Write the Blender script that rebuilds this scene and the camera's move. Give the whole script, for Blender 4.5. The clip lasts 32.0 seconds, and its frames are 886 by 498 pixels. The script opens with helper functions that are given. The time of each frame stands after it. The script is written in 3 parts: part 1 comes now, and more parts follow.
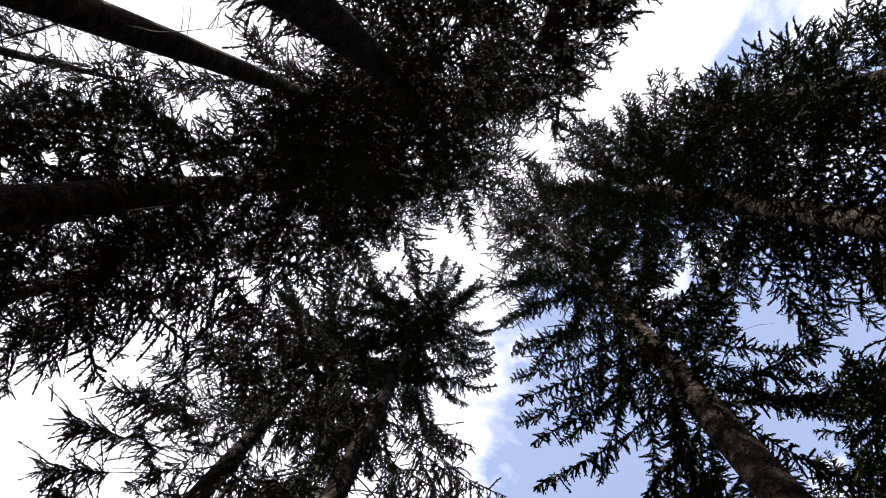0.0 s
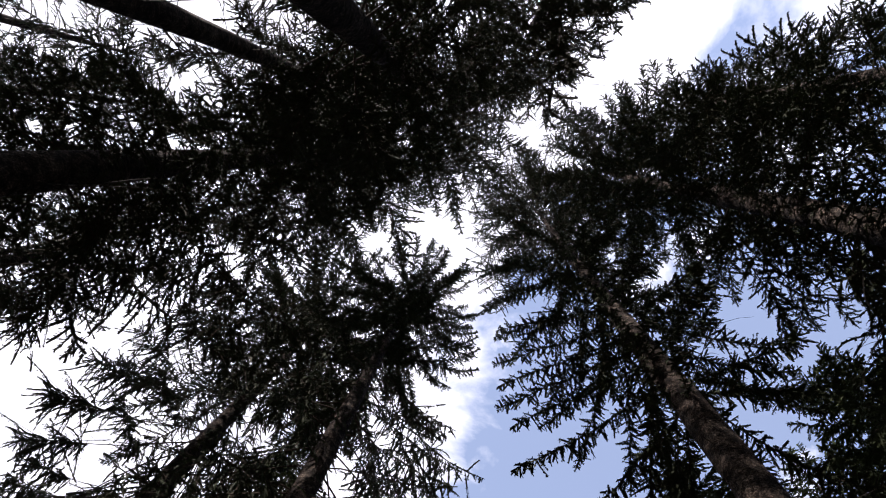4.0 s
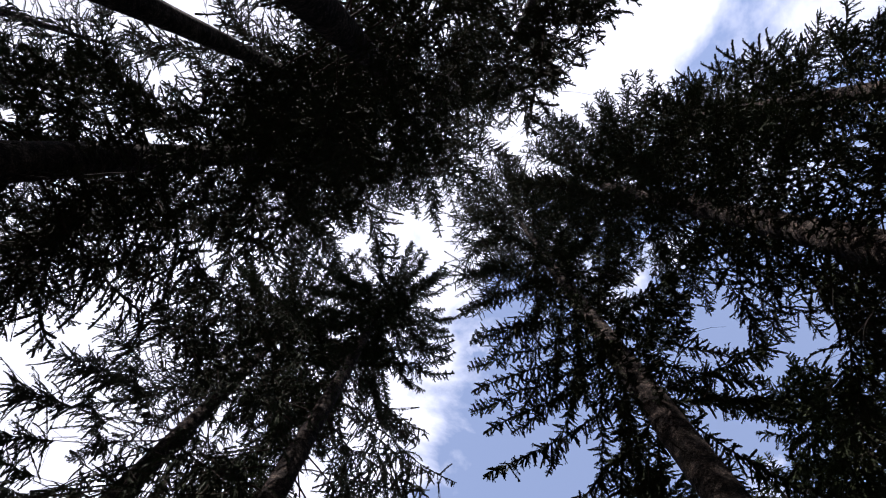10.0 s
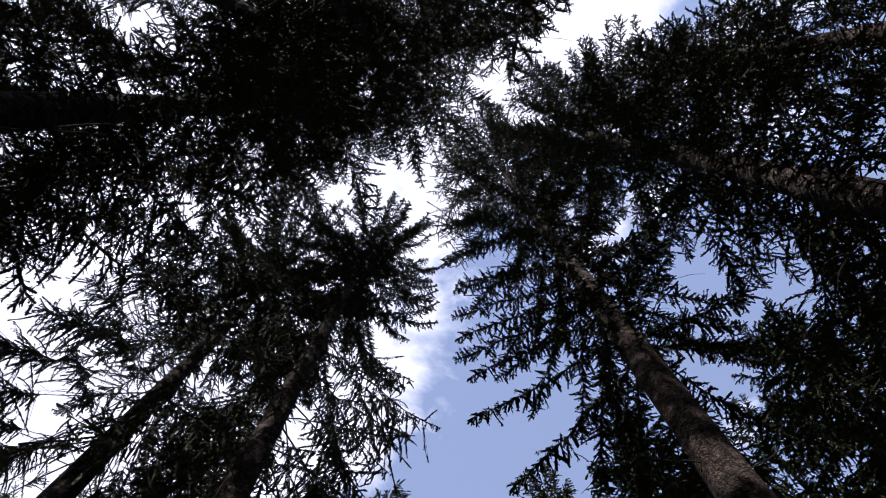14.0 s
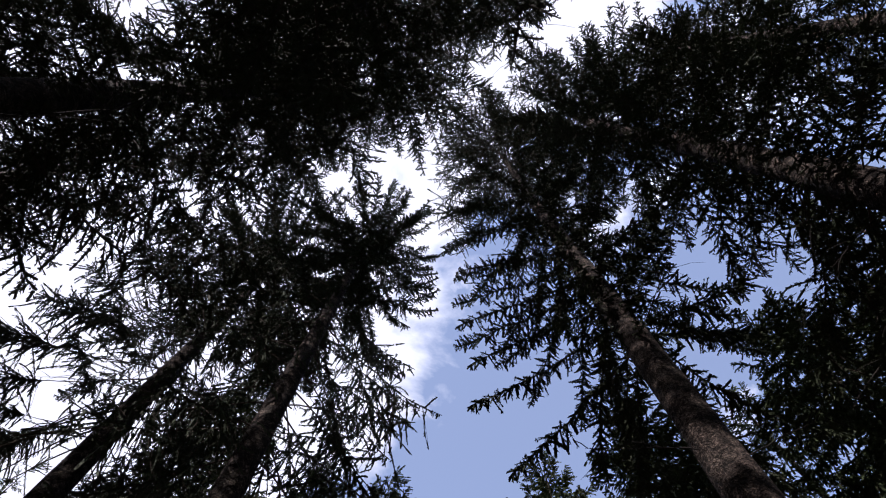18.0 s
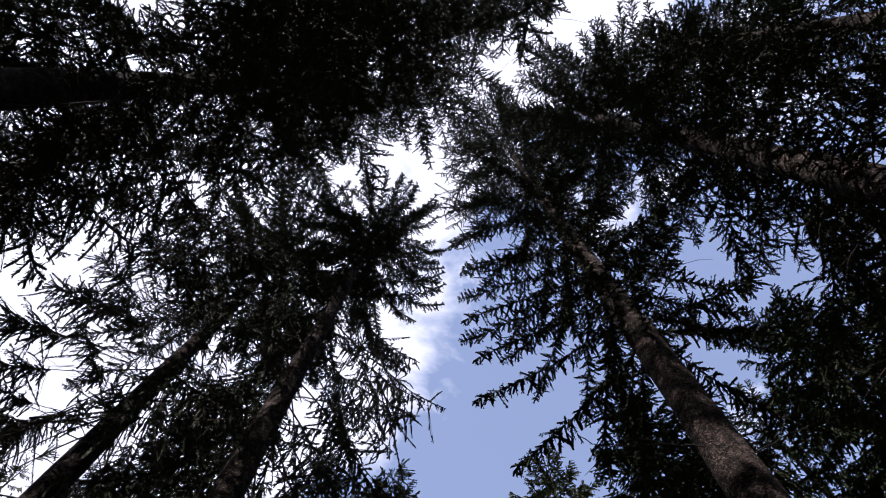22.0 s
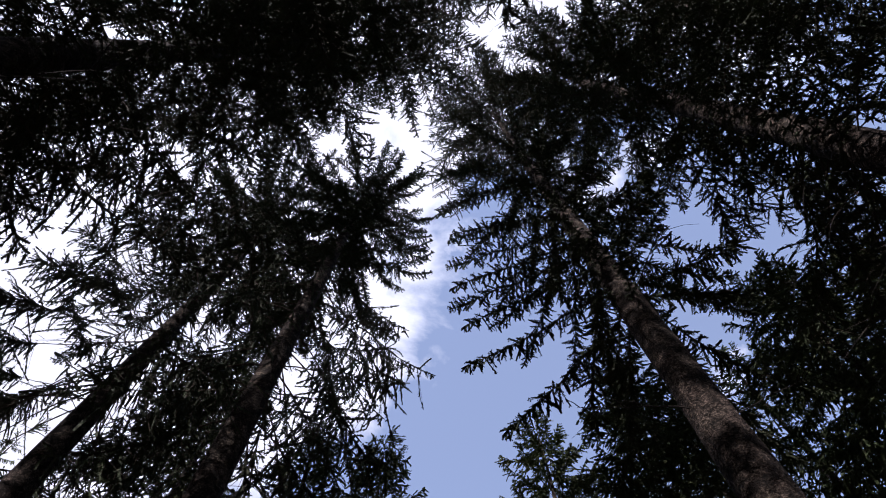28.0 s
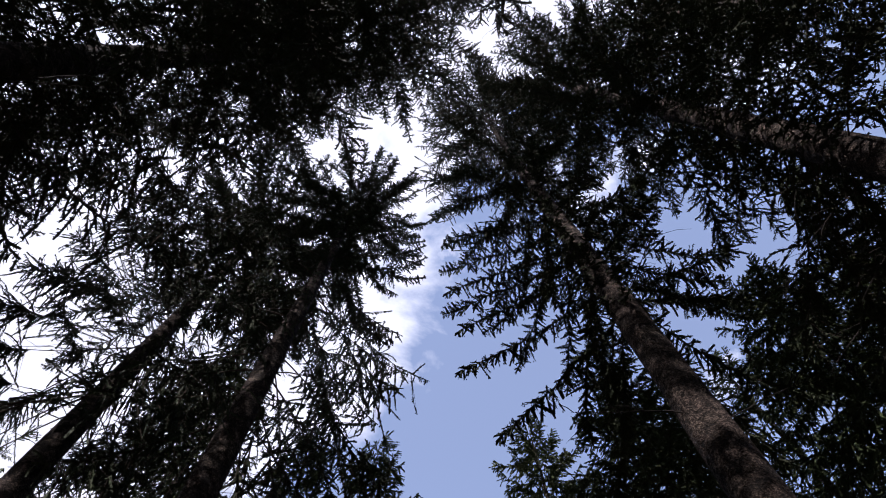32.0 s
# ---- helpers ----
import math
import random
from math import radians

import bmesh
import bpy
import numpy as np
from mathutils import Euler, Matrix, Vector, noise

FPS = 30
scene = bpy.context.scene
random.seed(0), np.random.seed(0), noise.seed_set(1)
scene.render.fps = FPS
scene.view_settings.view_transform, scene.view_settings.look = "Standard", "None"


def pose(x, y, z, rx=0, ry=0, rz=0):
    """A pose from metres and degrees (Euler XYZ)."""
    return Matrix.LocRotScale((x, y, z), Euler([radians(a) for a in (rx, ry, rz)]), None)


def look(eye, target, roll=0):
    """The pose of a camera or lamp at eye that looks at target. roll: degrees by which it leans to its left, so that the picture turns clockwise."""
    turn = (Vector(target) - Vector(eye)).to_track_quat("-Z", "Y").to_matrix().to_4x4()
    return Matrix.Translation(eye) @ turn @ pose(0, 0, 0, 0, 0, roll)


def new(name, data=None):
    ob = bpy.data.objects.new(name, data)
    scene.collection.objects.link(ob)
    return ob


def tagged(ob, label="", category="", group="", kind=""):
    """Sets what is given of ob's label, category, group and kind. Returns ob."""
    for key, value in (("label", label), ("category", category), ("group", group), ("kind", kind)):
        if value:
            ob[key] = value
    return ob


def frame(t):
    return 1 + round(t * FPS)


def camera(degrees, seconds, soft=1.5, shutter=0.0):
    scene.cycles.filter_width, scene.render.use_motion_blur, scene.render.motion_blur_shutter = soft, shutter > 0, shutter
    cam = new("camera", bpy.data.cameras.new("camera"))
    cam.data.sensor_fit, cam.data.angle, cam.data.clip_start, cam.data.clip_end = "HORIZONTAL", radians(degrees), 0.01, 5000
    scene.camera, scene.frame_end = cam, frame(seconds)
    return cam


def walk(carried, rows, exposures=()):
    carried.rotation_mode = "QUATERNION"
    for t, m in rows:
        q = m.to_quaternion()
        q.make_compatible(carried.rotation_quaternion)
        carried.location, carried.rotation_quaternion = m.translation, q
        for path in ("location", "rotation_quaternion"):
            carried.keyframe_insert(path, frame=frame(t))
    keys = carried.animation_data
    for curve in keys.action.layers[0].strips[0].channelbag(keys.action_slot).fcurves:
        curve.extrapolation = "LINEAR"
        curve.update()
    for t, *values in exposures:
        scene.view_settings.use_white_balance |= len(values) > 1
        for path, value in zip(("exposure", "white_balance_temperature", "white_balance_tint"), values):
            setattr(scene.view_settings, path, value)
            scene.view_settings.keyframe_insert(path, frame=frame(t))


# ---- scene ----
# The camera stands still at eye height and turns: it looks straight up and slowly tips ahead (+y).
cam = camera(67.52, 32.0, soft=1.05)
EYE = (0.0, 0.0, 1.6)
# seconds, then the camera's turn in degrees
PATH = [
    (0, 172.55, -4.51, 4.33), (0.5, 171.92, -3.95, 4.35), (1, 172.81, -3.84, 4.24), (1.5, 172.92, -3.75, 3.82),
    (2, 173.02, -3.76, 3.49), (2.5, 172.61, -3.45, 2.84), (3, 170.59, -4.37, 1.99), (3.5, 171.33, -3.62, 2.22),
    (5.5, 170.82, -3.80, 1.90), (6, 171.27, -3.32, 1.97), (6.5, 171.54, -3.01, 2.05), (7, 171.52, -3.01, 1.93),
    (7.5, 171.75, -3.05, 1.58), (8, 171.85, -2.66, 1.30), (8.5, 172.09, -1.96, 1.17), (9, 171.74, -2.58, 0.07),
    (9.5, 171.74, -1.93, 0.23), (10, 171.59, -2.03, 0.39), (10.5, 170.69, -2.00, 0.23), (11, 168.42, -3.22, -0.16),
    (11.5, 167.80, -2.61, -0.19), (12, 167.14, -2.30, 0.11), (12.5, 166.91, -1.92, 0.20), (13, 167.56, -0.91, 0.11),
    (13.5, 167.01, -0.37, 0.97), (14, 167.30, -0.48, 0.66), (14.5, 167.57, -0.86, 0.49), (16.5, 167.84, -0.50, 0.71),
    (17, 167.17, -0.76, 0.61), (17.5, 166.88, -0.54, 0.72), (18, 166.24, -0.56, 0.52), (18.5, 165.63, 0.07, 0.59),
    (19, 165.33, -0.24, 0.68), (19.5, 165.16, -0.55, 0.52), (20, 165.52, -0.68, 0.18), (20.5, 165.51, -1.08, -0.26),
    (21, 165.05, -1.05, -0.46), (21.5, 164.64, -0.99, -0.22), (22, 165.75, -1.26, 0.07), (22.5, 164.75, -1.28, 0.25),
    (23, 164.99, -1.40, 0.20), (23.5, 165.32, -0.81, 0.23), (24, 164.35, -0.56, 0.66), (24.5, 164.08, -0.79, 0.01),
    (25, 164.05, 0.16, 0.21), (25.5, 163.36, -0.17, 0.33), (27.5, 162.63, -0.29, 0.48), (28, 163.00, -0.02, 0.52),
    (28.5, 163.13, 0.07, 0.58), (29, 163.21, 0.29, 0.75), (29.5, 163.62, 0.61, 0.75), (30, 163.52, 0.43, 0.70),
    (30.5, 163.58, 0.47, 0.58), (31, 163.72, 0.37, 0.33), (31.5, 163.63, 0.46, 0.35), (32, 163.44, 0.54, 0.43),
]
walk(cam, [(t, pose(*EYE, rx, ry, rz)) for t, rx, ry, rz in PATH],
     exposures=[(0.0, 1.9, 6500, 21), (6.0, 1.6, 6280, 22), (12.0, 1.46, 6010, 23), (32.0, 1.42, 6010, 24)])

# ---- sky and sun ----
SUN_AZ, SUN_EL = radians(240), radians(42)
SUN_DIR = Vector((math.cos(SUN_AZ) * math.cos(SUN_EL), math.sin(SUN_AZ) * math.cos(SUN_EL), math.sin(SUN_EL)))

world = bpy.data.worlds.new("sky")
scene.world = world
world.use_nodes = True
wt = world.node_tree
wt.nodes.clear()


def link_world():
    n, l = wt.nodes, wt.links
    out = n.new("ShaderNodeOutputWorld")
    bg = n.new("ShaderNodeBackground")
    bg.inputs["Strength"].default_value = 0.082
    sky = n.new("ShaderNodeTexSky")
    sky.sky_type = "NISHITA"
    sky.sun_disc = False
    sky.sun_elevation = SUN_EL
    sky.sun_rotation = math.pi / 2 - SUN_AZ
    sky.air_density, sky.dust_density, sky.ozone_density = 1.2, 0.6, 0.5
    geo = n.new("ShaderNodeTexCoord")
    # thin haze that thickens towards the sun
    dot = n.new("ShaderNodeVectorMath")
    dot.operation = "DOT_PRODUCT"
    dot.inputs[1].default_value = SUN_DIR
    l.new(geo.outputs["Generated"], dot.inputs[0])
    haze = n.new("ShaderNodeMapRange")
    haze.interpolation_type = "SMOOTHSTEP"
    haze.inputs["From Min"].default_value = 0.84
    haze.inputs["From Max"].default_value = 1.02
    haze.inputs["To Min"].default_value = 0.14
    l.new(dot.outputs["Value"], haze.inputs["Value"])
    # broken cloud
    noise_a = n.new("ShaderNodeTexNoise")
    noise_a.inputs["Scale"].default_value = 3.1
    noise_a.inputs["Detail"].default_value = 9.0
    noise_a.inputs["Roughness"].default_value = 0.55
    noise_a.inputs["Distortion"].default_value = 0.3
    l.new(geo.outputs["Generated"], noise_a.inputs["Vector"])
    cloud = n.new("ShaderNodeMapRange")
    cloud.interpolation_type = "SMOOTHSTEP"
    cloud.inputs["From Min"].default_value = 0.28
    cloud.inputs["From Max"].default_value = 0.42
    # more cloud towards the south and west
    axes = n.new("ShaderNodeSeparateXYZ")
    l.new(geo.outputs["Generated"], axes.inputs["Vector"])
    less = n.new("ShaderNodeMath")
    less.operation = "MULTIPLY_ADD"
    less.inputs[1].default_value = -0.55
    l.new(axes.outputs["Y"], less.inputs[0])
    west = n.new("ShaderNodeMath")
    west.operation = "MULTIPLY_ADD"
    west.inputs[1].default_value = -0.58
    l.new(axes.outputs["X"], west.inputs[0])
    l.new(noise_a.outputs["Fac"], west.inputs[2])
    l.new(west.outputs["Value"], less.inputs[2])
    l.new(less.outputs["Value"], cloud.inputs["Value"])
    # a few small puffs
    noise_b = n.new("ShaderNodeTexNoise")
    noise_b.inputs["Scale"].default_value = 5.5
    noise_b.inputs["Detail"].default_value = 8.0
    noise_b.inputs["Roughness"].default_value = 0.6
    l.new(geo.outputs["Generated"], noise_b.inputs["Vector"])
    puff = n.new("ShaderNodeMapRange")
    puff.interpolation_type = "SMOOTHSTEP"
    puff.inputs["From Min"].default_value = 0.58
    puff.inputs["From Max"].default_value = 0.74
    l.new(noise_b.outputs["Fac"], puff.inputs["Value"])
    more = n.new("ShaderNodeMath")
    more.operation = "MAXIMUM"
    l.new(cloud.outputs["Result"], more.inputs[0])
    l.new(puff.outputs["Result"], more.inputs[1])
    # one small white cloud in the north
    near = n.new("ShaderNodeVectorMath")
    near.operation = "DISTANCE"
    near.inputs[1].default_value = Vector((-0.031, 0.502, 1.0)).normalized()
    l.new(geo.outputs["Generated"], near.inputs[0])
    noise_c = n.new("ShaderNodeTexNoise")
    noise_c.inputs["Scale"].default_value = 22.0
    noise_c.inputs["Detail"].default_value = 6.0
    l.new(geo.outputs["Generated"], noise_c.inputs["Vector"])
    ragged = n.new("ShaderNodeMath")
    ragged.operation = "MULTIPLY_ADD"
    ragged.inputs[1].default_value = 0.16
    l.new(noise_c.outputs["Fac"], ragged.inputs[0])
    minus = n.new("ShaderNodeMath")
    minus.operation = "MULTIPLY"
    minus.inputs[1].default_value = -1.0
    l.new(near.outputs["Value"], minus.inputs[0])
    l.new(minus.outputs["Value"], ragged.inputs[2])
    small = n.new("ShaderNodeMapRange")
    small.interpolation_type = "SMOOTHSTEP"
    small.inputs["From Min"].default_value = 0.035
    small.inputs["From Max"].default_value = 0.14
    small.inputs["To Max"].default_value = 0.75
    l.new(ragged.outputs["Value"], small.inputs["Value"])
    all_clouds = n.new("ShaderNodeMath")
    all_clouds.operation = "MAXIMUM"
    l.new(more.outputs["Value"], all_clouds.inputs[0])
    l.new(small.outputs["Result"], all_clouds.inputs[1])
    both = n.new("ShaderNodeMath")
    both.operation = "MAXIMUM"
    l.new(haze.outputs["Result"], both.inputs[0])
    l.new(all_clouds.outputs["Value"], both.inputs[1])
    mix = n.new("ShaderNodeMix")
    mix.data_type = "RGBA"
    l.new(both.outputs["Value"], mix.inputs["Factor"])
    l.new(sky.outputs["Color"], mix.inputs[6])
    mix.inputs[7].default_value = (5.0, 5.25, 5.5, 1)
    l.new(mix.outputs[2], bg.inputs["Color"])
    l.new(bg.outputs["Background"], out.inputs["Surface"])


link_world()

sun = new("sun", bpy.data.lights.new("sun", "SUN"))
sun.data.energy = 5.0
sun.data.angle = radians(0.55)
sun.data.color = (1.0, 0.93, 0.82)
sun.matrix_world = look(SUN_DIR * 60, (0, 0, 0))


# ---- materials ----
def material(name):
    m = bpy.data.materials.new(name)
    m.use_nodes = True
    nt = m.node_tree
    return m, nt, nt.nodes["Principled BSDF"]


def ramp(nt, stops):
    r = nt.nodes.new("ShaderNodeValToRGB")
    while len(r.color_ramp.elements) < len(stops):
        r.color_ramp.elements.new(0.5)
    for e, (p, c) in zip(r.color_ramp.elements, stops):
        e.position, e.color = p, (*c, 1)
    return r


def noise_node(nt, scale, detail=4.0, rough=0.55, vector=None):
    t = nt.nodes.new("ShaderNodeTexNoise")
    t.inputs["Scale"].default_value = scale
    t.inputs["Detail"].default_value = detail
    t.inputs["Roughness"].default_value = rough
    if vector:
        nt.links.new(vector, t.inputs["Vector"])
    return t


def bark_material():
    m, nt, b = material("spruce_bark")
    l = nt.links
    pos = nt.nodes.new("ShaderNodeTexCoord")
    stretch = nt.nodes.new("ShaderNodeMapping")
    stretch.inputs["Scale"].default_value = (1, 1, 0.8)
    l.new(pos.outputs["Object"], stretch.inputs["Vector"])
    plates = nt.nodes.new("ShaderNodeTexVoronoi")
    plates.inputs["Scale"].default_value = 42
    wob = noise_node(nt, 14, 4, 0.6, stretch.outputs["Vector"])
    add = nt.nodes.new("ShaderNodeMixRGB")
    add.inputs["Fac"].default_value = 0.15
    l.new(stretch.outputs["Vector"], add.inputs["Color1"])
    l.new(wob.outputs["Color"], add.inputs["Color2"])
    l.new(add.outputs["Color"], plates.inputs["Vector"])
    grain = noise_node(nt, 55, 5, 0.65, stretch.outputs["Vector"])
    stain = noise_node(nt, 1.6, 4, 0.6, pos.outputs["Object"])
    tone = ramp(nt, [(0.0, (0.082, 0.067, 0.059)), (0.35, (0.038, 0.030, 0.026)), (0.7, (0.011, 0.0085, 0.0075))])
    l.new(plates.outputs["Distance"], tone.inputs["Fac"])
    lich = ramp(nt, [(0.42, (0.7, 0.66, 0.64)), (0.62, (1.2, 1.22, 1.15))])
    l.new(stain.outputs["Fac"], lich.inputs["Fac"])
    mul = nt.nodes.new("ShaderNodeMixRGB")
    mul.blend_type = "MULTIPLY"
    mul.inputs["Fac"].default_value = 1
    l.new(tone.outputs["Color"], mul.inputs["Color1"])
    l.new(lich.outputs["Color"], mul.inputs["Color2"])
    fleck = ramp(nt, [(0.36, (0.4, 0.4, 0.4)), (0.64, (1.7, 1.7, 1.7))])
    l.new(grain.outputs["Fac"], fleck.inputs["Fac"])
    mul2 = nt.nodes.new("ShaderNodeMixRGB")
    mul2.blend_type = "MULTIPLY"
    mul2.inputs["Fac"].default_value = 1
    l.new(mul.outputs["Color"], mul2.inputs["Color1"])
    l.new(fleck.outputs["Color"], mul2.inputs["Color2"])
    # sun dapples and the shade between them, painted into the bark colour
    dapple_noise = noise_node(nt, 7.5, 5, 0.7, pos.outputs["Object"])
    dapple = ramp(nt, [(0.42, (0.28, 0.28, 0.28)), (0.62, (1.75, 1.75, 1.7))])
    l.new(dapple_noise.outputs["Fac"], dapple.inputs["Fac"])
    mul3 = nt.nodes.new("ShaderNodeMixRGB")
    mul3.blend_type = "MULTIPLY"
    mul3.inputs["Fac"].default_value = 1
    l.new(mul2.outputs["Color"], mul3.inputs["Color1"])
    l.new(dapple.outputs["Color"], mul3.inputs["Color2"])
    l.new(mul3.outputs["Color"], b.inputs["Base Color"])
    bump = nt.nodes.new("ShaderNodeBump")
    bump.inputs["Strength"].default_value = 0.9
    bump.inputs["Distance"].default_value = 0.02
    bump.invert = True
    l.new(plates.outputs["Distance"], bump.inputs["Height"])
    fine = nt.nodes.new("ShaderNodeBump")
    fine.inputs["Strength"].default_value = 0.6
    fine.inputs["Distance"].default_value = 0.006
    l.new(grain.outputs["Fac"], fine.inputs["Height"])
    l.new(bump.outputs["Normal"], fine.inputs["Normal"])
    l.new(fine.outputs["Normal"], b.inputs["Normal"])
    b.inputs["Roughness"].default_value = 0.92
    b.inputs["Specular IOR Level"].default_value = 0.06
    return m


def needle_material(name, dark, light, brown):
    m, nt, b = material(name)
    l = nt.links
    info = nt.nodes.new("ShaderNodeObjectInfo")
    pos = nt.nodes.new("ShaderNodeTexCoord")
    mott = noise_node(nt, 3.0, 3, 0.6, pos.outputs["Object"])
    tone = ramp(nt, [(0.3, dark), (0.65, light)])
    l.new(mott.outputs["Fac"], tone.inputs["Fac"])
    old = ramp(nt, [(0.55, (0, 0, 0)), (1.0, (0.35, 0.35, 0.35))])
    l.new(info.outputs["Random"], old.inputs["Fac"])
    mix = nt.nodes.new("ShaderNodeMixRGB")
    l.new(old.outputs["Color"], mix.inputs["Fac"])
    l.new(tone.outputs["Color"], mix.inputs["Color1"])
    mix.inputs["Color2"].default_value = (*brown, 1)
    l.new(mix.outputs["Color"], b.inputs["Base Color"])
    b.inputs["Roughness"].default_value = 0.75
    b.inputs["Specular IOR Level"].default_value = 0.08
    return m


def wood_material(name, a, c):
    m, nt, b = material(name)
    pos = nt.nodes.new("ShaderNodeTexCoord")
    t = noise_node(nt, 14, 4, 0.6, pos.outputs["Object"])
    tone = ramp(nt, [(0.35, a), (0.7, c)])
    nt.links.new(t.outputs["Fac"], tone.inputs["Fac"])
    nt.links.new(tone.outputs["Color"], b.inputs["Base Color"])
    b.inputs["Roughness"].default_value = 0.9
    b.inputs["Specular IOR Level"].default_value = 0.06
    return m


def soil_material():
    m, nt, b = material("needle_litter")
    l = nt.links
    pos = nt.nodes.new("ShaderNodeTexCoord")
    big = noise_node(nt, 0.35, 5, 0.6, pos.outputs["Object"])
    small = noise_node(nt, 40, 6, 0.7, pos.outputs["Object"])
    tone = ramp(nt, [(0.3, (0.035, 0.024, 0.015)), (0.55, (0.075, 0.05, 0.03)), (0.75, (0.05, 0.06, 0.02))])
    l.new(big.outputs["Fac"], tone.inputs["Fac"])
    speck = ramp(nt, [(0.3, (0.5, 0.5, 0.5)), (0.7, (1.5, 1.4, 1.3))])
    l.new(small.outputs["Fac"], speck.inputs["Fac"])
    mul = nt.nodes.new("ShaderNodeMixRGB")
    mul.blend_type = "MULTIPLY"
    mul.inputs["Fac"].default_value = 1
    l.new(tone.outputs["Color"], mul.inputs["Color1"])
    l.new(speck.outputs["Color"], mul.inputs["Color2"])
    l.new(mul.outputs["Color"], b.inputs["Base Color"])
    bump = nt.nodes.new("ShaderNodeBump")
    bump.inputs["Distance"].default_value = 0.03
    l.new(small.outputs["Fac"], bump.inputs["Height"])
    l.new(bump.outputs["Normal"], b.inputs["Normal"])
    b.inputs["Roughness"].default_value = 0.95
    return m


BARK = bark_material()
NEEDLES = needle_material("spruce_needles", (0.0145, 0.0205, 0.0115), (0.031, 0.040, 0.019), (0.038, 0.031, 0.020))
FRESH = needle_material("fresh_needles", (0.026, 0.036, 0.016), (0.054, 0.072, 0.029), (0.058, 0.050, 0.026))
TWIG = wood_material("twig_bark", (0.022, 0.017, 0.013), (0.05, 0.039, 0.03))
DEAD = wood_material("dead_wood", (0.012, 0.010, 0.009), (0.028, 0.024, 0.021))
SOIL = soil_material()


# ---- ground ----
def ground():
    """Forest floor, finely uneven near the trees and flat out to the horizon."""
    half, fine = 60.0, 96
    edges = np.concatenate(([-2500, -900, -300, -120], np.linspace(-half, half, fine), [120, 300, 900, 2500]))
    n = len(edges)
    verts = []
    for y in edges:
        for x in edges:
            near = max(0.0, 1 - math.hypot(x, y) / 110)
            z = (noise.noise((x * 0.22, y * 0.22, 3)) * 0.22 + noise.noise((x * 0.9, y * 0.9, 7)) * 0.05) * near - 0.1
            verts.append((x, y, z))
    faces = [(j * n + i, j * n + i + 1, (j + 1) * n + i + 1, (j + 1) * n + i) for j in range(n - 1) for i in range(n - 1)]
    me = bpy.data.meshes.new("ground")
    me.from_pydata(verts, [], faces)
    me.materials.append(SOIL)
    me.polygons.foreach_set("use_smooth", [True] * len(me.polygons))
    return tagged(new("ground", me), "brown forest floor of needle litter under the spruces", "ground", kind="structure")


ground()


# ---- branches ----
def tube(points, radii, sides, verts, faces):
    """Adds a tapered round stick through the points."""
    start = len(verts)
    n = len(points)
    for i, (p, r) in enumerate(zip(points, radii)):
        a = points[min(i + 1, n - 1)] - points[max(i - 1, 0)]
        a = a / (np.linalg.norm(a) + 1e-9)
        side = np.cross(a, (0.13, 0.21, 0.97))
        side /= np.linalg.norm(side) + 1e-9
        up = np.cross(side, a)
        for k in range(sides):
            w = 2 * math.pi * k / sides
            verts.append(p + r * (math.cos(w) * side + math.sin(w) * up))
    for i in range(n - 1):
        for k in range(sides):
            k2 = (k + 1) % sides
            o = start + i * sides
            faces.append((o + k, o + k2, o + sides + k2, o + sides + k))


def mesh_of(name, verts, faces, mat):
    me = bpy.data.meshes.new(name)
    me.from_pydata([tuple(v) for v in verts], [], [tuple(f) for f in faces])
    me.materials.append(mat)
    return me


def needle_mesh(name, cores, twigs, mat, rng, size, spiky):
    """Needled shoots: cores are the dense stretches along a shoot, twigs the short spiky sprays that stand off it."""
    def frame_of(pairs):
        base, tip = np.array([t[0] for t in pairs]), np.array([t[1] for t in pairs])
        axis = tip - base
        axis = axis / (np.linalg.norm(axis, axis=1, keepdims=True) + 1e-9)
        side = np.cross(axis, rng.normal(0, 0.5, axis.shape) + (0, 0, 1.0))
        return base, tip, axis, side / (np.linalg.norm(side, axis=1, keepdims=True) + 1e-9)

    base, tip, axis, side = frame_of(cores)
    wide = 0.0098 * size * rng.uniform(0.7, 1.3, (len(base), 1))
    thin = wide * rng.uniform(0.4, 0.9, wide.shape)
    tris = [np.stack([base - side * wide, base + side * wide, tip + side * thin], 1), np.stack([base - side * wide, tip + side * thin, tip - side * thin], 1)]
    base, tip, axis, side = frame_of(twigs)
    wide = 0.0072 * size * rng.uniform(0.7, 1.35, (len(base), 1))
    # some sprays taper to the tip, most spread towards it
    taper = rng.random(len(base)) < spiky
    tris.append(np.stack([base - side * wide, base + side * wide, tip], 1)[taper])
    tris.append(np.stack([base, tip - side * wide, tip + side * wide + axis * wide * rng.uniform(-0.8, 0.8, wide.shape)], 1)[~taper])
    pts = np.concatenate(tris).reshape(-1, 3)
    me = bpy.data.meshes.new(name)
    me.from_pydata(pts.tolist(), [], np.arange(len(pts)).reshape(-1, 3).tolist())
    me.materials.append(mat)
    return me


def bend(p, heading, pitch0, pitch1, length, steps, rng, wander=0.06):
    """A curve from p, whose pitch runs from pitch0 to pitch1."""
    pts = [np.array(p, float)]
    h = heading
    for i in range(steps):
        f = (i + 0.5) / steps
        pitch = pitch0 + (pitch1 - pitch0) * f + rng.normal(0, wander)
        h += rng.normal(0, wander)
        d = np.array((math.cos(h) * math.cos(pitch), math.sin(h) * math.cos(pitch), math.sin(pitch)))
        pts.append(pts[-1] + d * length / steps)
    return pts


